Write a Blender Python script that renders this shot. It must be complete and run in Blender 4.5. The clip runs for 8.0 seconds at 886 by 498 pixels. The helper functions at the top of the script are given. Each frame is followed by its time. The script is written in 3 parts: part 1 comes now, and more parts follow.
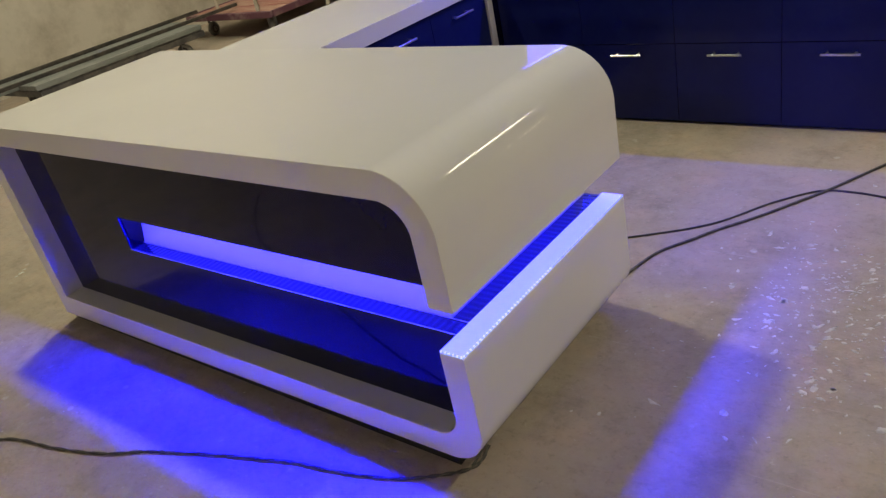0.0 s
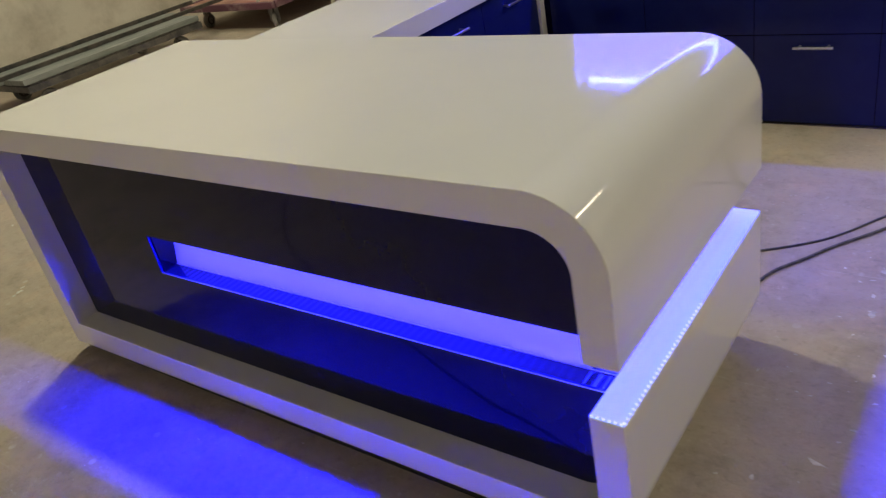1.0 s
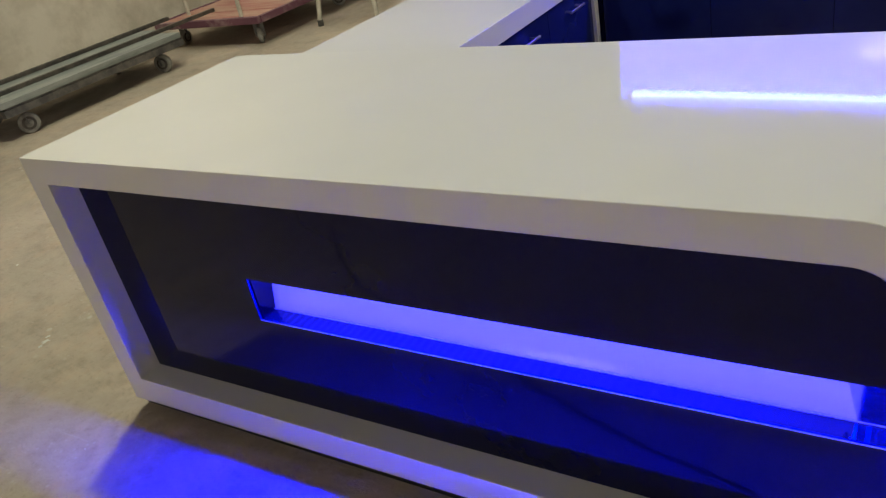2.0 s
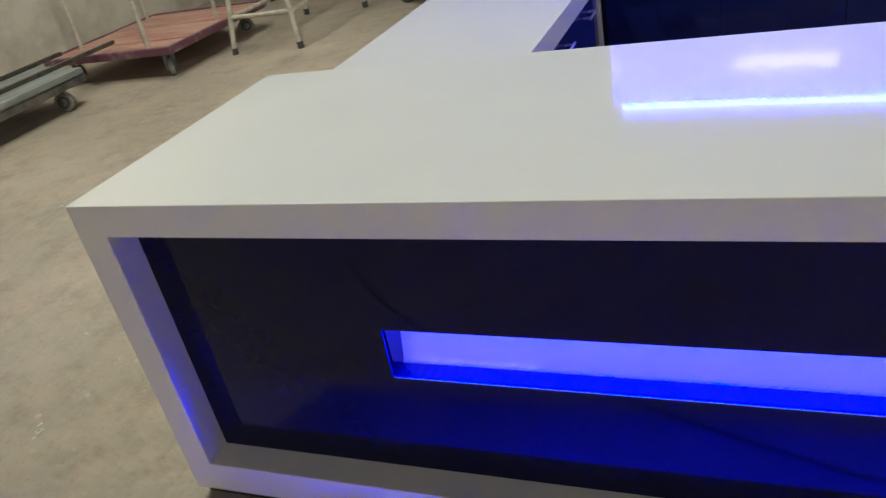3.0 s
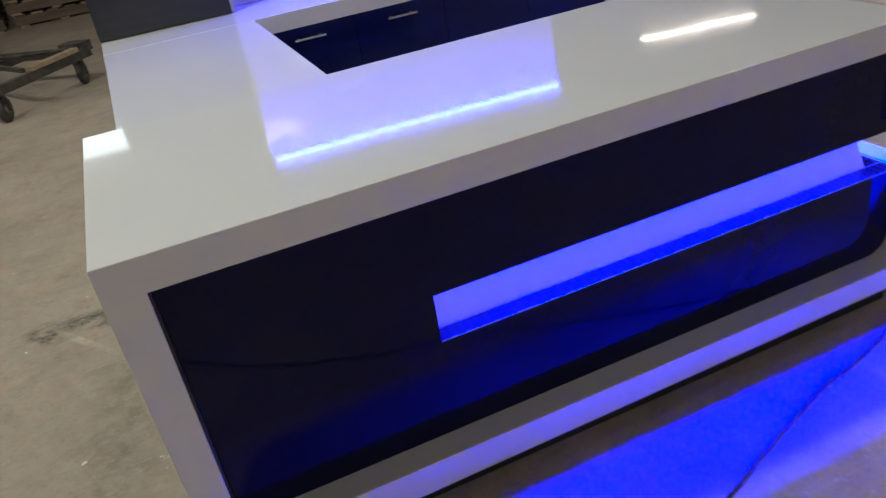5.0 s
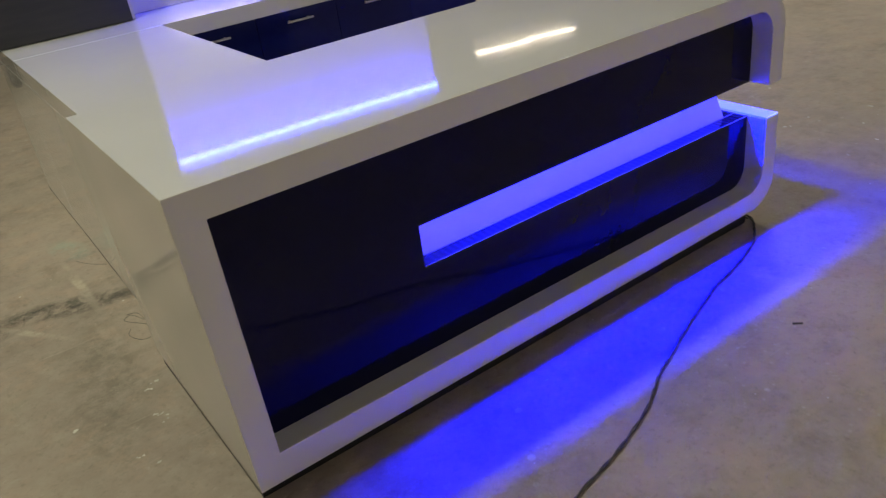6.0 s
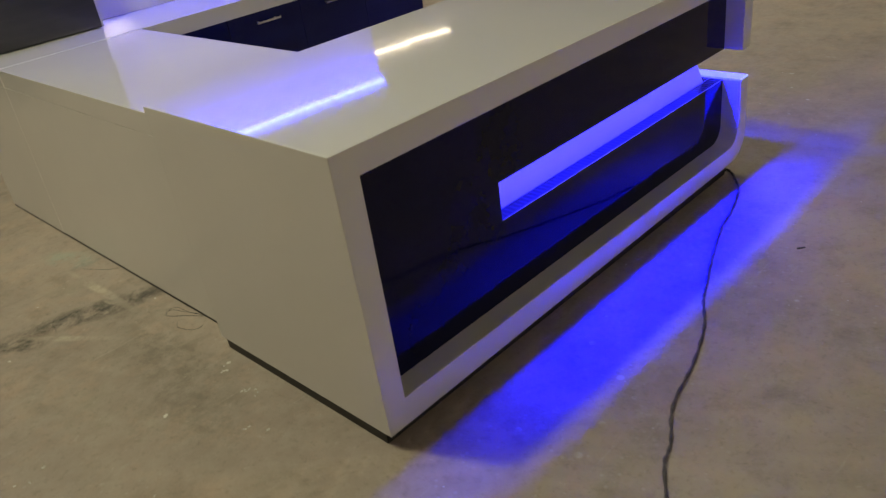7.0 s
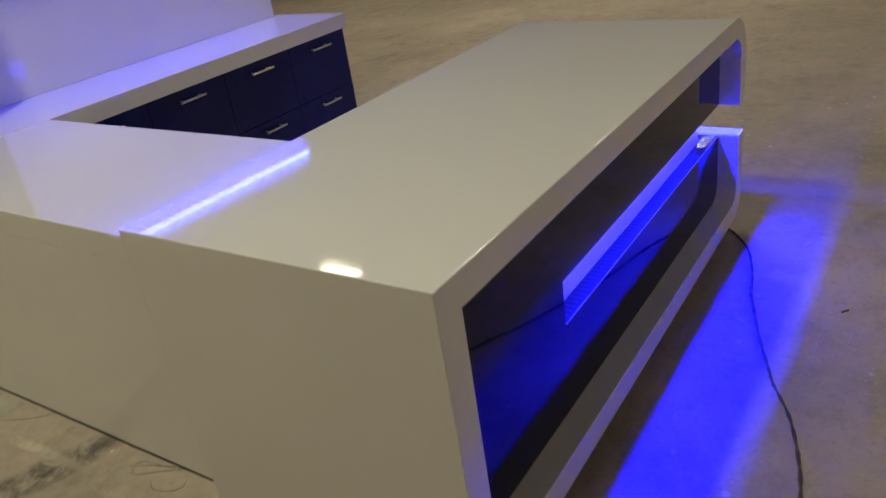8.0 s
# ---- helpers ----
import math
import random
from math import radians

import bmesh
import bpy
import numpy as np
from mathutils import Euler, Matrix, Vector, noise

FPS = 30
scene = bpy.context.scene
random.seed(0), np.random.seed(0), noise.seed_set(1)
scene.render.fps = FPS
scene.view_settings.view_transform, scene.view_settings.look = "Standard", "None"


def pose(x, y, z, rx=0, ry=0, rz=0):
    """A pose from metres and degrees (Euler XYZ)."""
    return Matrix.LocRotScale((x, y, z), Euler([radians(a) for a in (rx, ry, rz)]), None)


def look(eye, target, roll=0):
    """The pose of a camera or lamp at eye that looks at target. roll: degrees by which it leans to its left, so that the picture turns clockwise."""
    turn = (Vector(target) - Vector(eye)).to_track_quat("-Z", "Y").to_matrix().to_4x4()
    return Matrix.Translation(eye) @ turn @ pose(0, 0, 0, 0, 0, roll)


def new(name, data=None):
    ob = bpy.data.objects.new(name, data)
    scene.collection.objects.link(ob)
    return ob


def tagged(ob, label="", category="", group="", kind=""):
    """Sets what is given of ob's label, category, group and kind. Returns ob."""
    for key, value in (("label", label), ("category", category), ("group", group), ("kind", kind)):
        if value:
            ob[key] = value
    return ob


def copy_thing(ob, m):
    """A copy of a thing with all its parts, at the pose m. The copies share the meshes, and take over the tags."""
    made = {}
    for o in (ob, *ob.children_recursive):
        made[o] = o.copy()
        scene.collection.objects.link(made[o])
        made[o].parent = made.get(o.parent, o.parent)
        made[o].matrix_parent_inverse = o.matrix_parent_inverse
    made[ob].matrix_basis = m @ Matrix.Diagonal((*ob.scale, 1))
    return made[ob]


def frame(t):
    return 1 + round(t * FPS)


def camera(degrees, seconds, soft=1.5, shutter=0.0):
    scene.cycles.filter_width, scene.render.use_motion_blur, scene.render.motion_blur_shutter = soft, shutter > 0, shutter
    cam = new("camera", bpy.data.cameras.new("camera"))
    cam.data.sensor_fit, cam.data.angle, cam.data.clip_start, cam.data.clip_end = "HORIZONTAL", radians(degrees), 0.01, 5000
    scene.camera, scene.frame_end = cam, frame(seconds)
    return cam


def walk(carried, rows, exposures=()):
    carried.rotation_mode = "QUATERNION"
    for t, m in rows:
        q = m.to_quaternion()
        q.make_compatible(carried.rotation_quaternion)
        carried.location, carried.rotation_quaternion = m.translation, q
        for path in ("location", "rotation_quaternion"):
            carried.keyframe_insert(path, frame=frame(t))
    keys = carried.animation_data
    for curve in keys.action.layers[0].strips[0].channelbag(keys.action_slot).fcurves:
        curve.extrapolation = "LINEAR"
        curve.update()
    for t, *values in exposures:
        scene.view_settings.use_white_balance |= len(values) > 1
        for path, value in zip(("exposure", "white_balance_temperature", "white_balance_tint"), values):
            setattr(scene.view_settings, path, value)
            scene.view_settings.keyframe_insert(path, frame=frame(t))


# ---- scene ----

# ---- camera ----
cam = camera(59.5, 8.0, soft=1.3, shutter=0.3)
PATH = [
    (0, (2.741, -0.93, 1.278), (1.545, 0.375, 0.345), -12.8),
    (0.5, (2.557, -0.872, 1.237), (1.383, 0.44, 0.289), -12.6),
    (1, (2.31, -0.841, 1.236), (1.16, 0.49, 0.284), -12.2),
    (1.5, (2.053, -0.897, 1.257), (0.953, 0.478, 0.307), -12.0),
    (1.7, (1.964, -0.894, 1.254), (0.884, 0.497, 0.306), -12.1),
    (3, (1.196, -0.96, 1.249), (0.447, 0.634, 0.301), -11.9),
    (3.5, (0.898, -0.906, 1.226), (0.428, 0.795, 0.285), -11.8),
    (4, (0.611, -0.888, 1.249), (0.521, 0.866, 0.292), -11.8),
    (4.5, (0.369, -1.007, 1.263), (0.659, 0.729, 0.313), -10.9),
    (5, (0.167, -1.176, 1.269), (0.736, 0.487, 0.316), -9.8),
    (6.5, (-0.559, -1.349, 1.274), (0.513, 0.043, 0.318), -8.0),
    (7, (-0.808, -1.161, 1.295), (0.383, 0.127, 0.333), -8.3),
    (7.5, (-0.829, -0.884, 1.293), (0.48, 0.307, 0.363), -8.7),
    (8, (-0.781, -0.603, 1.321), (0.663, 0.455, 0.429), -8.7),
]
walk(cam, [(t, look(eye, target, roll)) for t, eye, target, roll in PATH], [
    (0, 0.08, 6500, 10), (1.5, 0.17, 6250, 8), (3, 0.33, 5550, 10), (4, 0.22, 5400, 12), (4.5, 0.08, 5400, 12), (5, 0.02, 5450, 15), (6.5, -0.25, 6300, 8), (7, -0.30, 6400, 9), (8, -0.37, 6450, 10)])

# ---- world and lights ----
world = bpy.data.worlds.new("hall_world")
scene.world = world
world.use_nodes = True
world.node_tree.nodes["Background"].inputs[0].default_value = (0.30, 0.28, 0.24, 1)
world.node_tree.nodes["Background"].inputs[1].default_value = 0.05

TUBE_COLOUR = (1.0, 0.93, 0.69)
BAY_COLOUR = (0.98, 0.945, 0.66)
WALL_COLOUR = (1.0, 0.87, 0.71)
LED_COLOUR = (0.004, 0.004, 1.0)
LED_FRONT, LED_SIDE, LED_HUTCH = 100.0, 20.0, 22.0


def area_lamp(name, m, sx, sy, watts, colour):
    data = bpy.data.lights.new(name, "AREA")
    data.shape, data.size, data.size_y, data.energy, data.color = "RECTANGLE", sx, sy, watts, colour
    ob = new(name, data)
    ob.matrix_world = m
    return ob


# ceiling fittings: centre x, y, direction of the tubes in degrees, watts, drop (the far ones only show as bright tubes)
# first four are unseen fill, added to brighten floor, wall and desk
FITTINGS = [(-2.2, 2.6, 90, 11, 0), (-2.6, 3.75, 90, 42, 0), (5.0, 2.4, 90, 98, 0), (8.5, 2.6, 90, 90, 0),
            (5.1, 5.75, 92, 14, 0), (10.7, 12.2, 0, 0, 0), (12.3, 12.35, 0, 0, 0), (13.0, 14.0, 60, 0, 1.3)]
# outer two are added fill for the desk front, middle one matches a reflection
WALL_FILLS = [(-1.6, 2.4, 24), (1.75, 4.4, 28), (4.2, 2.4, 36)]
BAY = (-0.66, 1.36)
CEIL_Z = 4.6
ROOF_Z = 6.0
for fx, fy, fr, watts, drop in FITTINGS:
    if watts:
        area_lamp("tube_fill_lamp", pose(fx, fy, CEIL_Z - 0.22 - drop, 0, 0, fr), 1.5, 0.16, watts, TUBE_COLOUR)
for fx, fz, watts in WALL_FILLS:
    area_lamp("wall_fill_lamp", pose(fx, -6.78, fz, 90, 0, 0), 1.5, 0.16, watts, WALL_COLOUR)
area_lamp("bay_lamp", pose(*BAY, CEIL_Z - 0.20), 0.26, 0.26, 104, BAY_COLOUR).data.shape = "DISK"
area_lamp("led_front_lamp", pose(1.165, 0.147, 0.5560, -16, 0, 0), 1.14, 0.018, LED_FRONT, LED_COLOUR)
area_lamp("led_side_lamp", pose(1.720, 0.44, 0.5540, -48, 0, 90), 0.54, 0.024, LED_SIDE, LED_COLOUR)
area_lamp("led_hutch_lamp", pose(1.45, 2.452, 1.536), 1.60, 0.012, LED_HUTCH, LED_COLOUR)


# ---- materials ----
def material(name, colour, rough=0.5, metal=0.0, coat=0.0, grain=0.0, scale=8.0, bump=0.0, bump_scale=60.0, second=None, spread=(0.4, 0.62), rough_var=0.0, stretch=(1, 1, 1), gloss=0.5):
    """A surface with two scales of mottling, uneven gloss and fine relief."""
    mat = bpy.data.materials.new(name)
    mat.use_nodes = True
    nodes, links = mat.node_tree.nodes, mat.node_tree.links
    shader = nodes["Principled BSDF"]
    shader.inputs["Base Color"].default_value = (*colour, 1)
    shader.inputs["Roughness"].default_value = rough
    shader.inputs["Metallic"].default_value = metal
    shader.inputs["Specular IOR Level"].default_value = gloss
    shader.inputs["Coat Weight"].default_value = coat
    shader.inputs["Coat Roughness"].default_value = 0.025
    coords = nodes.new("ShaderNodeTexCoord")
    mapping = nodes.new("ShaderNodeMapping")
    mapping.inputs["Scale"].default_value = stretch
    links.new(coords.outputs["Object"], mapping.inputs["Vector"])
    if second is not None or grain:
        big = nodes.new("ShaderNodeTexNoise")
        big.inputs["Scale"].default_value, big.inputs["Detail"].default_value, big.inputs["Roughness"].default_value = scale, 8, 0.65
        links.new(mapping.outputs[0], big.inputs["Vector"])
        ramp = nodes.new("ShaderNodeValToRGB")
        ramp.color_ramp.elements[0].position, ramp.color_ramp.elements[1].position = spread
        ramp.color_ramp.elements[0].color = (*colour, 1)
        ramp.color_ramp.elements[1].color = (*(second or [c * (1 - grain) for c in colour]), 1)
        links.new(big.outputs["Fac"], ramp.inputs["Fac"])
        links.new(ramp.outputs["Color"], shader.inputs["Base Color"])
    if rough_var:
        spots = nodes.new("ShaderNodeTexNoise")
        spots.inputs["Scale"].default_value, spots.inputs["Detail"].default_value = scale * 1.7, 6
        links.new(mapping.outputs[0], spots.inputs["Vector"])
        span = nodes.new("ShaderNodeMapRange")
        span.inputs["To Min"].default_value, span.inputs["To Max"].default_value = max(rough - rough_var, 0.02), rough + rough_var
        links.new(spots.outputs["Fac"], span.inputs["Value"])
        links.new(span.outputs[0], shader.inputs["Roughness"])
    if bump:
        fine = nodes.new("ShaderNodeTexNoise")
        fine.inputs["Scale"].default_value, fine.inputs["Detail"].default_value = bump_scale, 6
        links.new(mapping.outputs[0], fine.inputs["Vector"])
        relief = nodes.new("ShaderNodeBump")
        relief.inputs["Strength"].default_value, relief.inputs["Distance"].default_value = bump, 0.004
        links.new(fine.outputs["Fac"], relief.inputs["Height"])
        links.new(relief.outputs["Normal"], shader.inputs["Normal"])
    return mat


def mix_colour(nodes, links, fac, a, b):
    mix = nodes.new("ShaderNodeMix")
    mix.data_type = "RGBA"
    for socket, value in ((mix.inputs[0], fac), (mix.inputs[6], a), (mix.inputs[7], b)):
        if isinstance(value, bpy.types.NodeSocket):
            links.new(value, socket)
        elif isinstance(value, tuple):
            socket.default_value = (*value, 1)
        else:
            socket.default_value = value
    return mix.outputs[2]


def noise_band(nodes, links, vector, scale, low, high, detail=6.0, rough=0.6, kind="ShaderNodeTexNoise"):
    """A soft 0 to 1 mask where the noise passes from low to high."""
    tex = nodes.new(kind)
    tex.inputs["Scale"].default_value = scale
    if kind == "ShaderNodeTexNoise":
        tex.inputs["Detail"].default_value, tex.inputs["Roughness"].default_value = detail, rough
    links.new(vector, tex.inputs["Vector"])
    span = nodes.new("ShaderNodeMapRange")
    span.inputs["From Min"].default_value, span.inputs["From Max"].default_value = low, high
    links.new(tex.outputs["Distance" if kind == "ShaderNodeTexVoronoi" else "Fac"], span.inputs["Value"])
    return span.outputs[0]


def times(nodes, links, a, b):
    op = nodes.new("ShaderNodeMath")
    op.operation = "MULTIPLY"
    for socket, value in ((op.inputs[0], a), (op.inputs[1], b)):
        if isinstance(value, bpy.types.NodeSocket):
            links.new(value, socket)
        else:
            socket.default_value = value
    return op.outputs[0]


def concrete_floor():
    """Worn workshop concrete: trowel clouds, dark oil stains, pale dust, lacquer drips and scuffs."""
    mat = bpy.data.materials.new("concrete_floor")
    mat.use_nodes = True
    nodes, links = mat.node_tree.nodes, mat.node_tree.links
    shader = nodes["Principled BSDF"]
    p = nodes.new("ShaderNodeTexCoord").outputs["Object"]
    clouds = noise_band(nodes, links, p, 0.9, 0.35, 0.68, 9, 0.62)
    col = mix_colour(nodes, links, clouds, (0.250, 0.205, 0.170), (0.440, 0.366, 0.305))
    tint = noise_band(nodes, links, p, 1.35, 0.42, 0.66, 6, 0.6)
    col = mix_colour(nodes, links, times(nodes, links, tint, 0.65), col, (0.320, 0.275, 0.218))
    warm = noise_band(nodes, links, p, 2.1, 0.52, 0.72, 7, 0.65)
    col = mix_colour(nodes, links, times(nodes, links, warm, 0.5), col, (0.49, 0.365, 0.265))
    stains = noise_band(nodes, links, p, 2.3, 0.54, 0.74, 7, 0.7)
    col = mix_colour(nodes, links, times(nodes, links, stains, 0.55), col, (0.15, 0.130, 0.112))
    mottling = noise_band(nodes, links, p, 14.0, 0.42, 0.72, 8, 0.7)
    col = mix_colour(nodes, links, times(nodes, links, mottling, 0.45), col, (0.42, 0.375, 0.310))
    peach = noise_band(nodes, links, p, 6.5, 0.50, 0.64, 8, 0.72)
    col = mix_colour(nodes, links, times(nodes, links, peach, 0.38), col, (0.47, 0.345, 0.255))
    moss = noise_band(nodes, links, p, 4.3, 0.54, 0.66, 8, 0.72)
    col = mix_colour(nodes, links, times(nodes, links, moss, 0.40), col, (0.315, 0.285, 0.220))
    rust = noise_band(nodes, links, p, 1.6, 0.62, 0.75, 5, 0.6)
    col = mix_colour(nodes, links, times(nodes, links, rust, 0.35), col, (0.27, 0.17, 0.10))
    # oily black smears, a soft dark band, pale scraped lines and a greenish paint spill beside the side cabinet
    torn = noise_band(nodes, links, p, 11.0, 0.40, 0.58, 8, 0.75)
    edges = []
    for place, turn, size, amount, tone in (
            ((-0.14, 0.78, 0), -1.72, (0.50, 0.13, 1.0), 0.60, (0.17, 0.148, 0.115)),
            ((-0.02, 1.80, 0), -1.30, (0.16, 0.07, 1.0), 0.55, (0.30, 0.40, 0.35)),
            ((-0.135, 1.325, 0), -0.34, (0.33, 0.075, 1.0), 0.92, (0.045, 0.042, 0.038)),
            ((-0.380, 1.345, 0), -0.75, (0.11, 0.055, 1.0), 0.92, (0.045, 0.042, 0.038)),
            ((-0.060, 1.45, 0), 1.60, (0.30, 0.022, 1.0), 0.80, (0.50, 0.44, 0.35)),
            ((-0.266, 1.24, 0), -0.985, (0.20, 0.018, 1.0), 0.75, (0.50, 0.44, 0.35))):
        spot = nodes.new("ShaderNodeMapping")
        spot.vector_type = "TEXTURE"
        spot.inputs["Location"].default_value, spot.inputs["Rotation"].default_value, spot.inputs["Scale"].default_value = place, (0, 0, turn), size
        links.new(p, spot.inputs["Vector"])
        ball = nodes.new("ShaderNodeTexGradient")
        ball.gradient_type = "SPHERICAL"
        links.new(spot.outputs[0], ball.inputs["Vector"])
        edge = nodes.new("ShaderNodeMapRange")
        edge.inputs["From Max"].default_value = 0.5
        links.new(ball.outputs["Fac"], edge.inputs["Value"])
        edges.append(edge)
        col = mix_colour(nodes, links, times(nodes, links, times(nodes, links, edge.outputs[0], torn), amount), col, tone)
    edge = edges[2]
    grime = noise_band(nodes, links, p, 5.5, 0.52, 0.70, 8, 0.75)
    col = mix_colour(nodes, links, times(nodes, links, grime, 0.45), col, (0.15, 0.132, 0.105))
    # hairline cracks, only here and there
    bent = nodes.new("ShaderNodeTexNoise")
    bent.inputs["Scale"].default_value, bent.inputs["Detail"].default_value = 3.0, 6
    links.new(p, bent.inputs["Vector"])
    push = nodes.new("ShaderNodeVectorMath")
    push.operation = "MULTIPLY_ADD"
    push.inputs[1].default_value = (0.35, 0.35, 0.0)
    links.new(bent.outputs["Color"], push.inputs[0])
    links.new(p, push.inputs[2])
    cells = nodes.new("ShaderNodeTexVoronoi")
    cells.feature = "DISTANCE_TO_EDGE"
    cells.inputs["Scale"].default_value = 5.0
    links.new(push.outputs[0], cells.inputs["Vector"])
    line = nodes.new("ShaderNodeMapRange")
    line.inputs["From Min"].default_value, line.inputs["From Max"].default_value = 0.030, 0.008
    links.new(cells.outputs["Distance"], line.inputs["Value"])
    col = mix_colour(nodes, links, times(nodes, links, times(nodes, links, line.outputs[0], edge.outputs[0]), 0.45), col, (0.07, 0.062, 0.052))
    scuff = nodes.new("ShaderNodeMapping")
    scuff.inputs["Scale"].default_value, scuff.inputs["Rotation"].default_value = (1.2, 26.0, 1.0), (0, 0, -0.5)
    links.new(p, scuff.inputs["Vector"])
    scuffs = noise_band(nodes, links, scuff.outputs[0], 1.6, 0.63, 0.70, 6, 0.7)
    col = mix_colour(nodes, links, times(nodes, links, scuffs, 0.4), col, (0.46, 0.42, 0.36))
    # lacquer drips lie thick where boards were sprayed, thin elsewhere
    drip = noise_band(nodes, links, p, 13.0, 0.16, 0.11, kind="ShaderNodeTexVoronoi")
    drip2 = noise_band(nodes, links, p, 31.0, 0.17, 0.12, kind="ShaderNodeTexVoronoi")
    where = noise_band(nodes, links, p, 1.1, 0.50, 0.60, 4, 0.6)
    patch = noise_band(nodes, links, p, 5.0, 0.50, 0.56, 4, 0.6)
    col = mix_colour(nodes, links, times(nodes, links, times(nodes, links, drip, where), times(nodes, links, patch, 0.45)), col, (0.62, 0.60, 0.56))
    col = mix_colour(nodes, links, times(nodes, links, times(nodes, links, drip2, where), 0.20), col, (0.58, 0.56, 0.52))
    smears = nodes.new("ShaderNodeMapping")
    smears.inputs["Scale"].default_value, smears.inputs["Rotation"].default_value = (3.0, 14.0, 1.0), (0, 0, 0.6)
    links.new(p, smears.inputs["Vector"])
    smear = noise_band(nodes, links, smears.outputs[0], 1.3, 0.60, 0.72, 8, 0.75)
    col = mix_colour(nodes, links, times(nodes, links, smear, 0.35), col, (0.44, 0.41, 0.36))
    pits = noise_band(nodes, links, p, 46.0, 0.54, 0.70, 5, 0.75)
    col = mix_colour(nodes, links, times(nodes, links, pits, 0.34), col, (0.115, 0.098, 0.080))
    chalk = noise_band(nodes, links, p, 27.0, 0.60, 0.70, 6, 0.8)
    col = mix_colour(nodes, links, times(nodes, links, chalk, 0.42), col, (0.56, 0.50, 0.43))
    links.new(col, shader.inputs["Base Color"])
    gloss = nodes.new("ShaderNodeMapRange")
    gloss.inputs["To Min"].default_value, gloss.inputs["To Max"].default_value = 0.62, 0.88
    links.new(clouds, gloss.inputs["Value"])
    links.new(gloss.outputs[0], shader.inputs["Roughness"])
    shader.inputs["Specular IOR Level"].default_value = 0.35
    relief = nodes.new("ShaderNodeBump")
    relief.inputs["Strength"].default_value, relief.inputs["Distance"].default_value = 0.45, 0.004
    links.new(mottling, relief.inputs["Height"])
    links.new(relief.outputs["Normal"], shader.inputs["Normal"])
    return mat


def glow(name, colour, strength):
    mat = bpy.data.materials.new(name)
    mat.use_nodes = True
    shader = mat.node_tree.nodes["Principled BSDF"]
    shader.inputs["Base Color"].default_value = (*colour, 1)
    shader.inputs["Emission Color"].default_value = (*colour, 1)
    shader.inputs["Emission Strength"].default_value = strength
    return mat


WHITE = material("white_lacquer", (0.72, 0.71, 0.685), 0.07, coat=0.6, grain=0.02, scale=2.5, rough_var=0.02, bump=0.06, bump_scale=6.0)
NAVY = material("dark_gloss_lacquer", (0.003, 0.0038, 0.026), 0.05, gloss=0.24, second=(0.004, 0.0048, 0.032), scale=5.0, rough_var=0.02)
BLACKGLOSS = material("black_gloss", (0.0018, 0.0018, 0.0024), 0.05, gloss=0.4, rough_var=0.02, scale=6.0)
DRAWER = material("navy_gloss_lacquer", (0.008, 0.012, 0.085), 0.12, gloss=0.25, second=(0.010, 0.015, 0.095), scale=5.0, rough_var=0.03)
DARKWOOD = material("dark_stained_panel", (0.014, 0.015, 0.020), 0.34, second=(0.022, 0.021, 0.025), scale=4.0, rough_var=0.05, stretch=(1, 1, 9))
ACRYLIC = material("smoked_acrylic", (0.010, 0.010, 0.011), 0.10, coat=0.15, gloss=0.35)
# pale tone that paints the LED glint along the shelf edges
EDGE_GLINT = material("acrylic_edge_glint", (0.62, 0.62, 0.62), 0.15, grain=0.3, scale=120, gloss=0.8)
BLACK = material("black_plinth", (0.012, 0.012, 0.012), 0.45, grain=0.3, scale=20)
CHROME = material("brushed_nickel", (0.72, 0.70, 0.66), 0.28, metal=1.0, grain=0.08, scale=90, stretch=(1, 1, 1))
CABLE = material("cable_rubber", (0.030, 0.028, 0.027), 0.6, second=(0.085, 0.078, 0.072), scale=30, bump=0.2)
CORD = material("grey_cord", (0.045, 0.041, 0.038), 0.65, second=(0.105, 0.095, 0.085), scale=26, bump=0.2)
FLOOR = concrete_floor()
PLASTER = material("stained_plaster", (0.60, 0.55, 0.475), 0.9, second=(0.43, 0.38, 0.315), scale=2.6, spread=(0.42, 0.66), bump=0.7, bump_scale=14.0, rough_var=0.05)
ROOF = material("roof_sheet", (0.20, 0.19, 0.18), 0.7, second=(0.15, 0.145, 0.135), scale=1.0)
STEEL = material("worn_steel", (0.10, 0.10, 0.105), 0.45, metal=0.6, second=(0.20, 0.19, 0.185), scale=9, bump=0.2, rough_var=0.12)
GREYSLAB = material("grey_board", (0.17, 0.185, 0.18), 0.5, second=(0.27, 0.28, 0.27), scale=3, stretch=(6, 1, 6), rough_var=0.1)
BLACKSTEEL = material("black_steel", (0.034, 0.031, 0.030), 0.55, metal=0.2, second=(0.095, 0.080, 0.068), scale=12, rough_var=0.12, bump=0.15)
PLY = material("raw_plywood", (0.43, 0.275, 0.21), 0.75, second=(0.36, 0.155, 0.135), scale=1.6, spread=(0.44, 0.60), stretch=(1.2, 5, 5), bump=0.3, bump_scale=25)
REDPAINT = material("wine_red_paint", (0.13, 0.050, 0.078), 0.65, second=(0.34, 0.25, 0.25), scale=5, spread=(0.5, 0.72), bump=0.2)
IVORY = material("ivory_pipe_paint", (0.52, 0.49, 0.42), 0.5, second=(0.36, 0.32, 0.26), scale=14, rough_var=0.1)
RUBBER = material("grey_wheel", (0.26, 0.25, 0.23), 0.7, second=(0.12, 0.11, 0.10), scale=12, bump=0.3)
DARKRUBBER = material("dark_wheel", (0.03, 0.03, 0.03), 0.65, second=(0.08, 0.075, 0.07), scale=14)
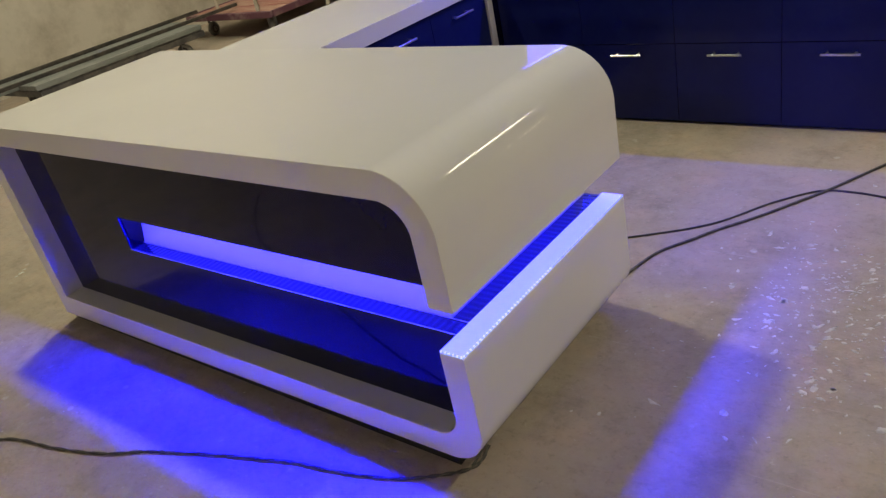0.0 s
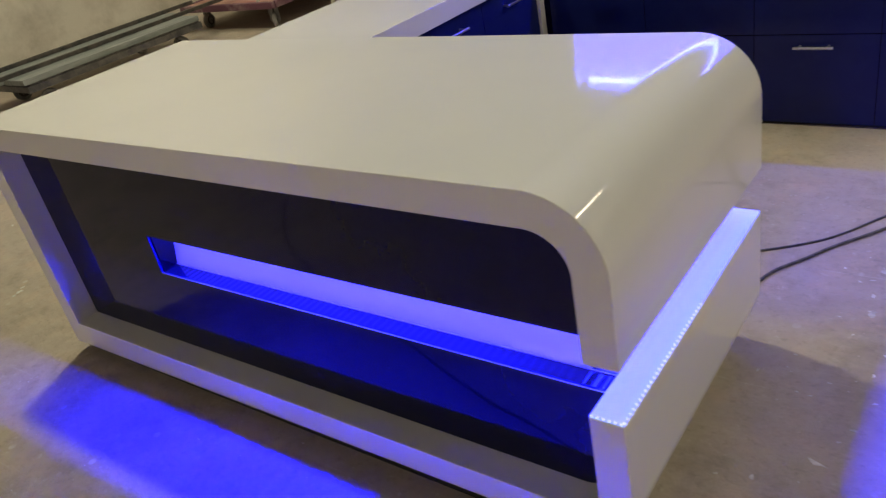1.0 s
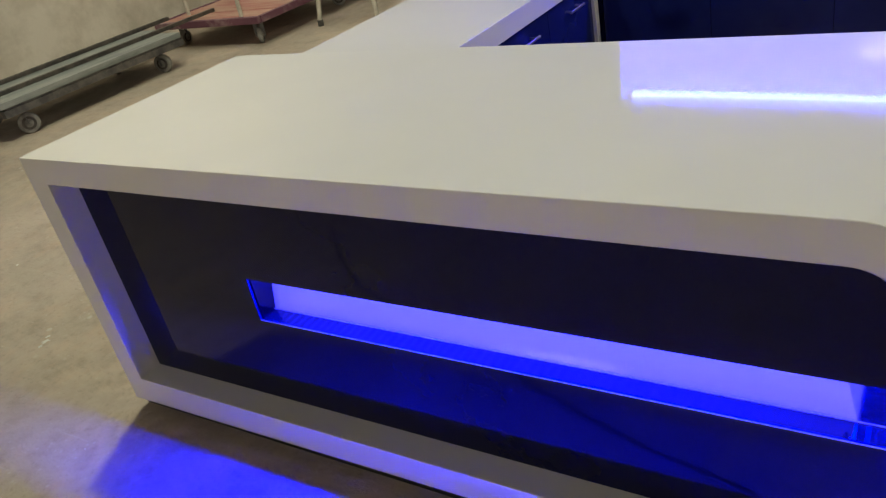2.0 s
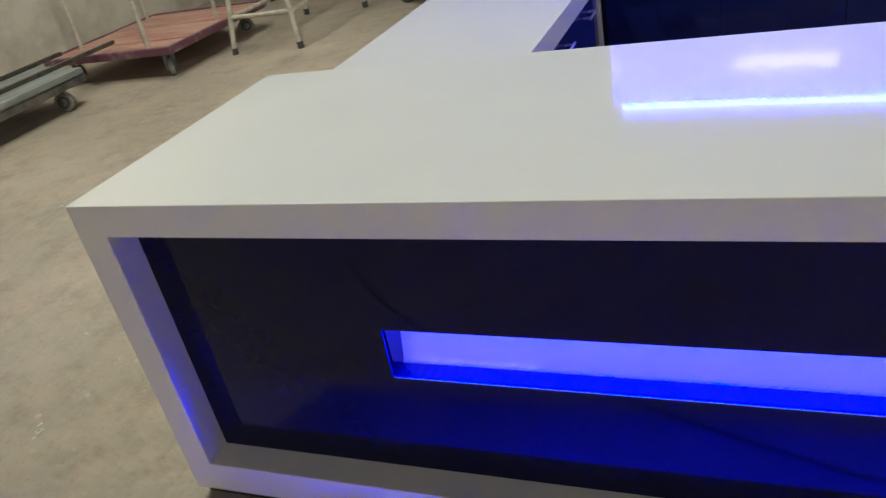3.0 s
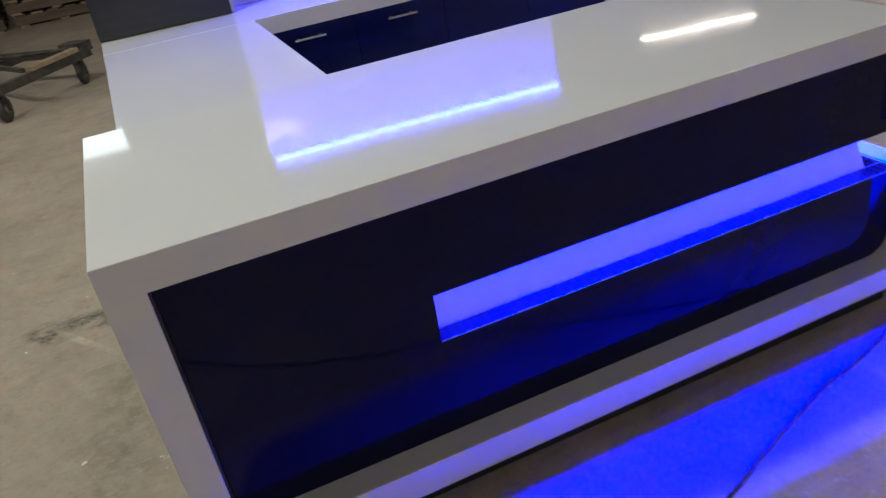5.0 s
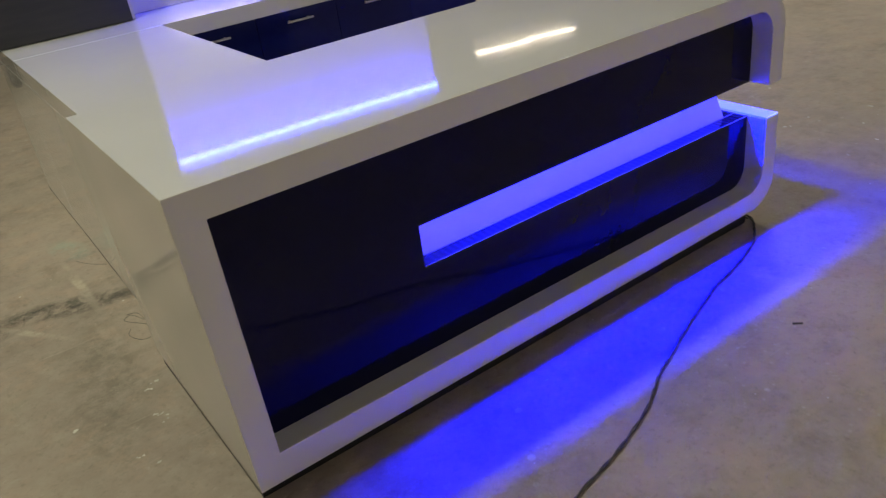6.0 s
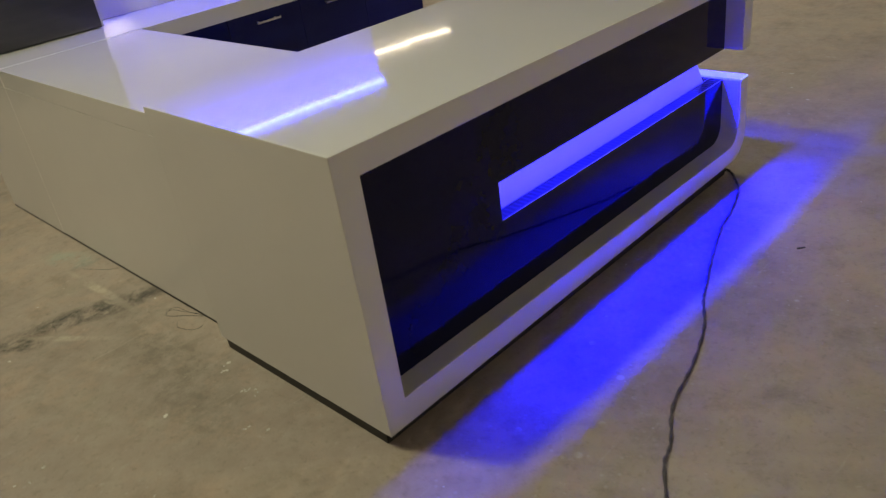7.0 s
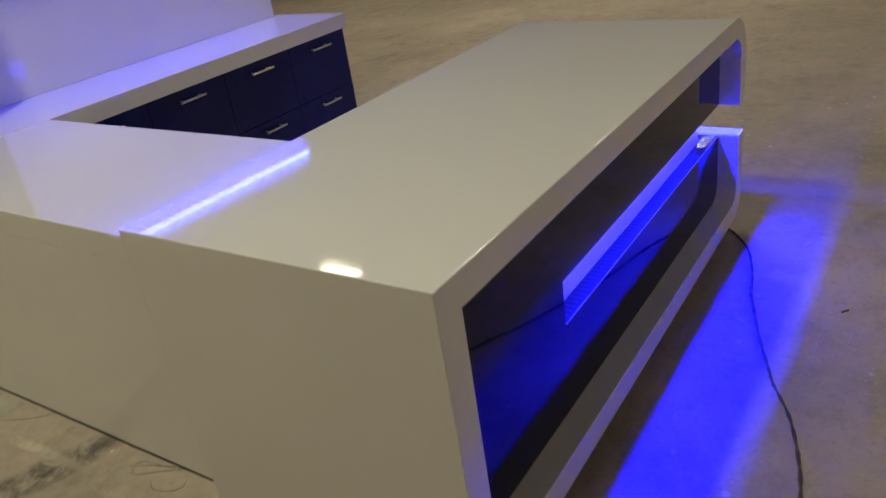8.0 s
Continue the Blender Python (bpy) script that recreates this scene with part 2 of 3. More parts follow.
TIMBER = material("sawn_timber", (0.36, 0.275, 0.185), 0.7, second=(0.25, 0.18, 0.11), scale=3, stretch=(1, 9, 9), bump=0.3)
BLUE = material("blue_board", (0.025, 0.085, 0.18), 0.5, second=(0.05, 0.13, 0.24), scale=3)
PALE = material("pale_board", (0.55, 0.55, 0.52), 0.55, second=(0.42, 0.42, 0.40), scale=4)
DUST = material("lacquer_flake", (0.64, 0.61, 0.55), 0.8, grain=0.45, scale=40)
DIODE = glow("led_diode", LED_COLOUR, 250.0)
DIFFUSER = glow("led_diffuser", (0.14, 0.20, 1.0), 22.0)
TUBE = glow("fluorescent_tube", (1.0, 0.84, 0.60), 14.0)
# cap and beads emit: LED light and diode glints on the lip
CAP_LED_GLOW = glow("cap_led_glow", (0.36, 0.43, 1.0), 0.62)
BEAD = glow("bead_diode_glint", (0.58, 0.66, 1.0), 1.5)
SKYPANE = glow("daylit_pane", (0.94, 0.96, 0.80), 1.9)

# ---- builders ----
ORIGIN = {}


def thing(name, base, label, category, group="", kind=""):
    ob = new(name)
    ob.empty_display_size = 0.1
    ob.location = base
    ORIGIN[ob] = Vector(base)
    return tagged(ob, label, category, group, kind)


def finish(bm, name, mat, origin, bevel=0.0, angle=35):
    bm.transform(Matrix.Translation(-origin))
    bmesh.ops.recalc_face_normals(bm, faces=bm.faces)
    mesh = bpy.data.meshes.new(name)
    bm.to_mesh(mesh)
    bm.free()
    mesh.materials.append(mat)
    for poly in mesh.polygons:
        poly.use_smooth = True
    mesh.set_sharp_from_angle(angle=radians(angle))
    ob = new(name, mesh)
    if bevel:
        mod = ob.modifiers.new("edge", "BEVEL")
        mod.width, mod.segments, mod.limit_method, mod.angle_limit = bevel, 3, "ANGLE", radians(40)
        mod.harden_normals = True
    return ob


def part(name, bm, mat, parent, label="", bevel=0.0):
    """A bmesh, drawn in the world's metres, as one mesh under a thing or a part."""
    origin = ORIGIN[parent]
    ob = finish(bm, name, mat, origin, bevel)
    ob.parent = parent
    ORIGIN[ob] = origin
    return tagged(ob, label)


def single(name, bm, mat, base, label, category, group="", kind="", bevel=0.0):
    """A thing that is one mesh."""
    ob = finish(bm, name, mat, Vector(base), bevel)
    ob.location = base
    ORIGIN[ob] = Vector(base)
    return tagged(ob, label, category, group, kind)


def box(x0, x1, y0, y1, z0, z1, bm=None):
    bm = bm or bmesh.new()
    m = Matrix.Translation(((x0 + x1) / 2, (y0 + y1) / 2, (z0 + z1) / 2)) @ Matrix.Diagonal((x1 - x0, y1 - y0, z1 - z0, 1))
    bmesh.ops.create_cube(bm, size=1, matrix=m)
    return bm


def beam(a, b, w, h, bm=None):
    """A bar of w by h from a to b."""
    bm = bm or bmesh.new()
    a, b = Vector(a), Vector(b)
    m = Matrix.Translation((a + b) / 2) @ (b - a).to_track_quat("X", "Z").to_matrix().to_4x4() @ Matrix.Diagonal(((b - a).length, w, h, 1))
    bmesh.ops.create_cube(bm, size=1, matrix=m)
    return bm


def rod(a, b, r, bm=None, sides=14, r2=None):
    bm = bm or bmesh.new()
    a, b = Vector(a), Vector(b)
    m = Matrix.Translation((a + b) / 2) @ (b - a).to_track_quat("Z", "Y").to_matrix().to_4x4()
    bmesh.ops.create_cone(bm, cap_ends=True, segments=sides, radius1=r, radius2=r if r2 is None else r2, depth=(b - a).length, matrix=m)
    return bm


def prism(points, y0, y1):
    """A shape in the x-z plane drawn from y0 to y1."""
    bm = bmesh.new()
    face = bm.faces.new([bm.verts.new((x, y0, z)) for x, z in points])
    out = bmesh.ops.extrude_face_region(bm, geom=[face])
    bmesh.ops.translate(bm, verts=[v for v in out["geom"] if isinstance(v, bmesh.types.BMVert)], vec=(0, y1 - y0, 0))
    return bm


def arc(cx, cz, r, a0, a1, n=14):
    return [(cx + r * math.cos(radians(a0 + (a1 - a0) * i / n)), cz + r * math.sin(radians(a0 + (a1 - a0) * i / n))) for i in range(n + 1)]


def smooth_line(points, n=10):
    """Catmull-Rom through the points."""
    pts = [Vector(p) for p in points]
    pts = [2 * pts[0] - pts[1], *pts, 2 * pts[-1] - pts[-2]]
    out = []
    for a, b, c, d in zip(pts, pts[1:], pts[2:], pts[3:]):
        for i in range(n):
            t = i / n
            out.append(0.5 * (2 * b + (c - a) * t + (2 * a - 5 * b + 4 * c - d) * t * t + (3 * b - a - 3 * c + d) * t**3))
    return out + [pts[-2]]


def sweep(line, r, sides=8):
    bm = bmesh.new()
    rings = []
    for i, p in enumerate(line):
        ahead = (line[min(i + 1, len(line) - 1)] - line[max(i - 1, 0)]).normalized()
        side = ahead.cross(Vector((0, 0, 1))).normalized()
        up = side.cross(ahead)
        rings.append([bm.verts.new(p + r * (math.cos(2 * math.pi * k / sides) * side + math.sin(2 * math.pi * k / sides) * up)) for k in range(sides)])
    for one, two in zip(rings, rings[1:]):
        for k in range(sides):
            bm.faces.new((one[k], one[(k + 1) % sides], two[(k + 1) % sides], two[k]))
    bm.faces.new(rings[0])
    bm.faces.new(rings[-1])
    return bm


# ---- hall ----
X0, X1, Y0, Y1 = -4.5, 14.0, -7.0, 15.0
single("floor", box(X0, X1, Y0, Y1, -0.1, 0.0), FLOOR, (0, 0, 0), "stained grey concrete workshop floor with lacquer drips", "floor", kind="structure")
single("wall_west", box(X0 - 0.2, X0, Y0, Y1, -0.1, ROOF_Z), PLASTER, (X0, 0, 0), "dirty stained plaster wall of the workshop", "wall", kind="structure")
single("wall_east", box(X1, X1 + 0.2, Y0, Y1, -0.1, ROOF_Z), PLASTER, (X1, 0, 0), "dirty plaster wall of the workshop", "wall", kind="structure")
single("wall_south", box(X0 - 0.2, X1 + 0.2, Y0 - 0.2, Y0, -0.1, ROOF_Z), PLASTER, (0, Y0, 0), "dirty plaster wall of the workshop", "wall", kind="structure")
single("wall_north", box(X0 - 0.2, X1 + 0.2, Y1, Y1 + 0.2, -0.1, ROOF_Z), PLASTER, (0, Y1, 0), "dirty plaster wall of the workshop", "wall", kind="structure")
single("ceiling", box(X0 - 0.2, X1 + 0.2, Y0 - 0.2, Y1 + 0.2, ROOF_Z, ROOF_Z + 0.15), ROOF, (0, 0, ROOF_Z), "grey sheet roof of the workshop", "ceiling", kind="structure")


def high_window(name, x0, x1, z0, z1):
    """A glazed pane in a steel frame set on the north wall."""
    ob = thing(name, ((x0 + x1) / 2, Y1, z0), "small high window with pale daylit panes, out of view", "window", kind="structure")
    part("pane", box(x0, x1, Y1 - 0.03, Y1 - 0.015, z0, z1), SKYPANE, ob, "pale daylit pane")
    for a in ((x0 - 0.05, x0, z0, z1), (x1, x1 + 0.05, z0, z1), (x0 - 0.05, x1 + 0.05, z0 - 0.05, z0), (x0 - 0.05, x1 + 0.05, z1, z1 + 0.05)):
        part("window_frame", box(a[0], a[1], Y1 - 0.06, Y1, a[2], a[3]), STEEL, ob)


high_window("window_1", -2.85, -0.45, 4.40, 4.95)
# unseen extra pane, added for a reflection that the south wall fitting gives
high_window("added_window", 1.2, 2.2, 5.2, 5.5)


def ceiling_light(drop=0.0):
    ob = thing("ceiling_light", (0, 0, 0), "white steel fluorescent fitting hung from the roof, out of view", "ceiling light", "ceiling fittings")
    part("housing", box(-0.78, 0.78, -0.10, 0.10, -0.06, 0.0), IVORY, ob, bevel=0.01)
    for s in (-0.05, 0.05):
        part("tube", rod((-0.74, s, -0.085), (0.74, s, -0.085), 0.014), TUBE, ob, "glowing fluorescent tube")
    for s in (-0.6, 0.6):
        part("hanger", rod((s, 0, 0.0), (s, 0, ROOF_Z - CEIL_Z + 0.12 + drop), 0.005, sides=8), STEEL, ob)
    return ob


fitting = None
for fx, fy, fr, watts, drop in FITTINGS:
    place = pose(fx, fy, CEIL_Z - 0.12 - drop, 0, 0, fr)
    if fitting is None or drop:
        fresh = ceiling_light(drop)
        fresh.matrix_basis = place
        fitting = fitting or fresh
    else:
        copy_thing(fitting, place)


def wall_fill_light(x, z):
    """Out-of-view fill: a tube fitting screwed flat to the south wall."""
    ob = thing("wall_fill_light", (x, Y0, z), "white steel fluorescent fitting out of view on the workshop wall, added as fill", "wall light", "wall fittings")
    part("housing", box(x - 0.78, x + 0.78, Y0, Y0 + 0.06, z - 0.10, z + 0.10), IVORY, ob, bevel=0.01)
    for s in (-0.05, 0.05):
        part("tube", rod((x - 0.74, Y0 + 0.085, z + s), (x + 0.74, Y0 + 0.085, z + s), 0.014), TUBE, ob, "glowing fluorescent tube")
        part("end_cap", box(x + s * 15.0 - 0.012, x + s * 15.0 + 0.012, Y0 + 0.06, Y0 + 0.105, z - 0.07, z + 0.07), IVORY, ob)


for fx, fz, watts in WALL_FILLS:
    wall_fill_light(fx, fz)


def bay_light(x, y, z):
    """A round pendant: flared reflector, housing and hanging rod."""
    ob = thing("pendant_light", (x, y, z), "round steel pendant lamp hung over the workshop floor", "pendant light")
    rings = [(0.06, 0.16), (0.10, 0.10), (0.17, 0.03), (0.20, -0.02), (0.196, -0.02), (0.166, 0.026), (0.096, 0.094), (0.056, 0.15)]
    bm = bmesh.new()
    loops = [[bm.verts.new((x + r * math.cos(a), y + r * math.sin(a), z + dz)) for a in (2 * math.pi * k / 32 for k in range(32))] for r, dz in rings]
    for one, two in zip(loops, loops[1:] + loops[:1]):
        for k in range(32):
            bm.faces.new((one[k], one[(k + 1) % 32], two[(k + 1) % 32], two[k]))
    part("reflector", bm, IVORY, ob, "pale flared reflector")
    part("housing", rod((x, y, z + 0.14), (x, y, z + 0.30), 0.055), STEEL, ob, bevel=0.004)
    part("hanger", rod((x, y, z + 0.30), (x, y, ROOF_Z), 0.006, sides=8), STEEL, ob)


bay_light(*BAY, CEIL_Z - 0.19)

# ---- executive desk ----
W, D, H, T = 1.876, 0.748, 0.760, 0.063
RO, RI, LO, LI = 0.136, 0.074, 0.100, 0.065
BOT, SLOT0, SLOT1, SX = 0.050, 0.352, 0.462, 0.555
INX, INZ0, INZ1, REC = W - T, 0.115, H - 0.066, 0.067
desk = thing("executive_desk", (0.9, 0.36, 0), "glossy white and dark lacquered executive desk with blue light slots", "desk")
outline = [(W, SLOT1), *arc(W - RO, H - RO, RO, 0, 90), (0, H), (0.012, BOT - 0.015), *arc(W - LO, BOT + LO, LO, -90, 0), (W, SLOT0), (INX, SLOT0),
           *arc(INX - LI, INZ0 + LI, LI, 0, -90), (0.076, INZ0), (0.070, INZ1), *arc(INX - RI, INZ1 - RI, RI, 90, 0), (INX, SLOT1)]
part("shell", prism(outline, 0, D), WHITE, desk, "glossy white wraparound shell with a rounded end", 0.0025)
face = [(INX, SLOT1), (SX, SLOT1), (SX, SLOT0), (INX, SLOT0), *arc(INX - LI, INZ0 + LI, LI, 0, -90), (0.076, INZ0), (0.070, INZ1), *arc(INX - RI, INZ1 - RI, RI, 90, 0)]
part("front_panel", prism(face, REC, REC + 0.007), NAVY, desk, "dark glossy front panel", 0.001)
CAV = 0.575
part("carcass", box(0.078, INX - 0.002, REC + 0.0075, D - 0.004, CAV + 0.002, INZ1 - 0.002), NAVY, desk)
part("carcass", box(0.080, SX, REC + 0.0075, D - 0.004, INZ0 + 0.002, CAV), NAVY, desk)
part("carcass", box(SX + 0.002, INX - 0.002, REC + 0.0075, D - 0.004, INZ0 + 0.002, SLOT0 - 0.010), NAVY, desk)
wedge = box(SX + 0.002, 1.762, 0.115, D - 0.004, SLOT0 - 0.008, CAV)
for v in wedge.verts:
    if v.co.z > 0.5:
        v.co.x, v.co.y = (1.700 if v.co.x > 1 else v.co.x), (0.166 if v.co.y < 0.4 else v.co.y)
part("channel_back", wedge, WHITE, desk, "white back of the light channel")


def fluted(x0, x1, y0, y1, z0, z1, step=0.02, deep=0.0010):
    """A strip with shallow ribs across its top."""
    n = round((x1 - x0) / step)
    top = []
    for i in range(n * 4 + 1):
        top.append((x0 + (x1 - x0) * i / (n * 4), z1 - deep * (0.5 + 0.5 * math.cos(math.pi * i / 2))))
    return prism([(x0, z0), *top, (x1, z0)], y0, y1)


part("channel_shelf", fluted(SX + 0.002, INX - 0.001, REC + 0.001, 0.1135, SLOT0 - 0.0095, SLOT0), ACRYLIC, desk, "smoked ribbed acrylic shelf of the light channel", 0.0008)
# pale strips stand for LED light gathered in the acrylic edges
part("shelf_edge_glint", box(SX + 0.002, INX - 0.001, REC - 0.0008, REC + 0.0006, SLOT0 - 0.0012, SLOT0 + 0.0006), EDGE_GLINT, desk, "pale strip painted for the LED glint on the acrylic shelf edge")
part("shelf_edge_glint", box(SX + 0.002, INX - 0.001, 0.1125, 0.1138, SLOT0 + 0.0002, SLOT0 + 0.0020), EDGE_GLINT, desk, "pale strip painted for the LED glint on the acrylic shelf edge")
side_shelf = fluted(0.114, D - 0.004, -INX + 0.001, -1.7635, SLOT0 - 0.0095, SLOT0)
side_shelf.transform(Matrix.Rotation(radians(90), 4, "Z"))
part("channel_shelf", side_shelf, ACRYLIC, desk, "smoked ribbed acrylic shelf of the light channel", 0.0008)
# the cap's own glow stands for LED light on the lip top
cap = part("lip_cap", box(INX + 0.0015, W - 0.0015, 0.0015, D - 0.0015, SLOT0 + 0.0004, SLOT0 + 0.0052), CAP_LED_GLOW, desk, "acrylic cap of the lower lip, LED light put in as pale glow", 0.0012)
part("channel_end", box(SX + 0.0004, SX + 0.0030, REC + 0.0080, 0.1645, SLOT0 + 0.0004, CAV - 0.004), BLACKGLOSS, desk, "black glossy end of the light channel")
plinth = box(0.017, 1.772, 0.024, D - 0.02, 0, BOT)
for v in plinth.verts:
    if v.co.z > 0 and v.co.x < 1:
        v.co.z = BOT - 0.015
part("plinth", plinth, BLACK, desk, "black recessed plinth")
strip = part("led_strip", box(0.585, 1.745, 0.144, 0.154, 0.571, 0.5755), PALE, desk, "thin pale light strip")
strip2 = part("led_strip", box(1.713, 1.723, 0.160, 0.725, 0.571, 0.5755), PALE, desk, "thin pale light strip")
diode_mesh = None
for host, n, at in ((strip, 58, lambda i: (0.595 + i * 0.0200, 0.149)), (strip2, 28, lambda i: (1.718, 0.170 + i * 0.0200))):
    for i in range(n):
        x, y = at(i)
        if diode_mesh is None:
            diode_mesh = part("diode", box(-0.0025, 0.0025, -0.0025, 0.0025, -0.002, 0.0), DIODE, host, "glowing diode").data
            ob = bpy.data.objects["diode"]
            diode_mesh.transform(Matrix.Translation(ORIGIN[host]))
        else:
            ob = new("diode", diode_mesh)
            ob.parent = host
            tagged(ob, "glowing diode")
        ob.location = Vector((x, y, 0.5705)) - ORIGIN[host]
# glints of the diodes along the cap edges, put in as glowing beads
bead_mesh = None
for x, y in [(W - 0.002, 0.006 + i * 0.0122) for i in range(30)] + [(INX + 0.005 + i * 0.0105, 0.002) for i in range(6)]:
    if bead_mesh is None:
        ob = part("bead", box(-0.0017, 0.0017, -0.0017, 0.0017, -0.0014, 0.0014), BEAD, cap, "diode glint put in as a small glowing bead")
        bead_mesh = ob.data
        bead_mesh.transform(Matrix.Translation(ORIGIN[cap]))
    else:
        ob = new("bead", bead_mesh)
        ob.parent = cap
        tagged(ob, "diode glint put in as a small glowing bead")
    ob.location = Vector((x, y, SLOT0 + 0.0040)) - ORIGIN[cap]

# ---- side cabinet between desk and back cabinet ----
RT, RX0, RX1, RY0, RY1 = 0.697, 0.066, 0.652, 0.752, 2.056


def bar_handle(parent, a, b, out):
    """A bar handle from a to b that stands off its front by the vector out."""
    a, b, out = Vector(a), Vector(b), Vector(out)
    bm = rod(a + out, b + out, 0.0048)
    for f in (0.14, 0.86):
        rod(a.lerp(b, f), a.lerp(b, f) + out, 0.004, bm, 10)
    return part("handle", bm, CHROME, parent, "brushed metal bar handle")


ret = thing("side_cabinet", (0.35, 1.38, 0), "glossy white side cabinet with dark drawers, joined to the desk", "cabinet")
part("top", box(RX0, RX1, RY0, RY1, RT - 0.068, RT), WHITE, ret, "glossy white top", 0.002)
part("side_panel", box(RX0, RX0 + 0.03, RY0, RY1, 0.010, RT - 0.0685), WHITE, ret, "glossy white outer panel", 0.002)
part("carcass", box(RX0 + 0.032, RX1 - 0.045, RY0, RY1 - 0.002, 0.06, RT - 0.070), NAVY, ret)
part("plinth", box(RX0 + 0.012, RX1 - 0.07, RY0 + 0.02, RY1 - 0.02, 0, 0.060), BLACK, ret, "black recessed plinth")
part("base_strip", box(RX0 + 0.001, RX0 + 0.0115, RY0 + 0.002, RY1, 0, 0.0094), BLACK, ret, "black strip under the outer panel")
part("end_post", box(RX1 - 0.043, RX1 - 0.012, RY1 - 0.036, RY1, 0.0, RT - 0.0685), WHITE, ret, "white end post", 0.001)
for k in range(3):
    ya, yb = RY0 + 0.045 + k * 0.4075, RY0 + 0.045 + (k + 1) * 0.4075 - 0.002
    for za, zb in ((0.36, RT - 0.072), (0.065, 0.357)):
        front = part("drawer", box(RX1 - 0.043, RX1 - 0.024, ya, yb, za, zb), DRAWER, ret, "dark glossy drawer front", 0.0006)
        bar_handle(front, (RX1 - 0.024, (ya + yb) / 2 - 0.064, zb - 0.055), (RX1 - 0.024, (ya + yb) / 2 + 0.064, zb - 0.055), (0.028, 0, 0))

# ---- back cabinet with lit hutch ----
CX0, CX1, CY0, CY1 = 0.066, 2.322, 2.060, 2.620
back = thing("back_cabinet", (1.15, 2.2, 0), "white-topped back cabinet with dark drawers", "cabinet")
part("top", box(CX0, CX1, CY0, CY1, RT - 0.070, RT), WHITE, back, "glossy white top", 0.002)
part("carcass", box(CX0 + 0.021, CX1 - 0.012, CY0 + 0.042, CY1 - 0.005, 0.04, RT - 0.072), NAVY, back)
part("plinth", box(CX0 + 0.03, CX1 - 0.03, CY0 + 0.04, CY1 - 0.03, 0, 0.040), BLACK, back, "black recessed plinth")
part("end_panel", box(CX0, CX0 + 0.020, CY0 - 0.0034, CY1 - 0.002, 0.010, RT - 0.0705), WHITE, back, "glossy white end panel", 0.001)
part("base_strip", box(CX0 + 0.001, CX0 + 0.0295, CY0 - 0.0034, CY1 - 0.002, 0, 0.0094), BLACK, back, "black strip under the end panel")
part("filler_panel", box(CX0 + 0.021, RX1 - 0.003, CY0 + 0.020, CY0 + 0.041, 0.012, RT - 0.072), NAVY, back)
pitch = (CX1 - 0.012 - RX1) / 4
for k in range(4):
    xa, xb = RX1 + k * pitch, RX1 + (k + 1) * pitch - 0.002
    for za, zb, hz in ((0.345, RT - 0.073, 0.578), (0.012, 0.342, 0.303)):
        front = part("drawer", box(xa, xb, CY0 + 0.020, CY0 + 0.041, za, zb), DRAWER, back, "dark glossy drawer front", 0.0006)
        bar_handle(front, ((xa + xb) / 2 - 0.066, CY0 + 0.020, hz), ((xa + xb) / 2 + 0.066, CY0 + 0.020, hz), (0, -0.028, 0))

hutch = thing("hutch_cabinet", (1.1, 2.5, RT), "tall dark hutch with a lit white back panel", "cabinet")
part("tall_door", box(0.064, 0.610, 2.328, 2.347, RT + 0.004, 2.20), DARKWOOD, hutch, "dark glossy tall door", 0.001)
part("tall_side", box(0.064, 0.612, 2.348, 2.600, RT + 0.001, 2.20), DARKWOOD, hutch)
part("back_panel", box(0.614, 2.270, 2.500, 2.520, RT + 0.001, 1.560), WHITE, hutch, "glossy white panel washed with coloured light", 0.001)
part("niche_side", box(0.6125, 0.628, 2.3495, 2.4995, RT + 0.001, 1.560), WHITE, hutch, "white inner side of the lit niche", 0.001)
part("overhead_box", box(0.614, 2.270, 2.348, 2.600, 1.561, 2.20), DARKWOOD, hutch, "dark overhead cabinet")
part("overhead_door", box(0.616, 2.268, 2.328, 2.347, 1.552, 2.20), DARKWOOD, hutch, "dark glossy overhead door", 0.001)
part("led_strip", box(0.64, 2.26, 2.445, 2.459, 1.540, 1.5605), PALE, hutch, "thin pale light strip")
part("diffuser", box(0.65, 2.25, 2.4405, 2.4449, 1.538, 1.556), DIFFUSER, hutch, "glowing coloured light diffuser")

# ---- cables ----
def cable(points, r, label, twin=False, mat=CABLE):
    line = smooth_line([(x, y, r * (2.0 if twin else 1.0)) for x, y in points], 14)
    for i, p in enumerate(line):
        p.x += 0.0015 * math.sin(i * 0.27)
        p.y += 0.0015 * math.sin(i * 0.21 + 1)
    if not twin:
        bm = sweep(line, r)
    else:
        bm = bmesh.new()
        for turn in (0.0, math.pi):
            strand = []
            for i, p in enumerate(line):
                ahead = (line[min(i + 1, len(line) - 1)] - line[max(i - 1, 0)]).normalized()
                side = ahead.cross(Vector((0, 0, 1))).normalized()
                strand.append(p + r * (math.cos(i * 0.55 + turn) * side + math.sin(i * 0.55 + turn) * Vector((0, 0, 1))))
            piece = sweep(strand, r, 6)
            mesh = bpy.data.meshes.new("strand")
            piece.to_mesh(mesh)
            piece.free()
            bm.from_mesh(mesh)
            bpy.data.meshes.remove(mesh)
    return single("power_cable", bm, mat, (points[0][0], points[0][1], 0), label, "cable", "cables on the floor")


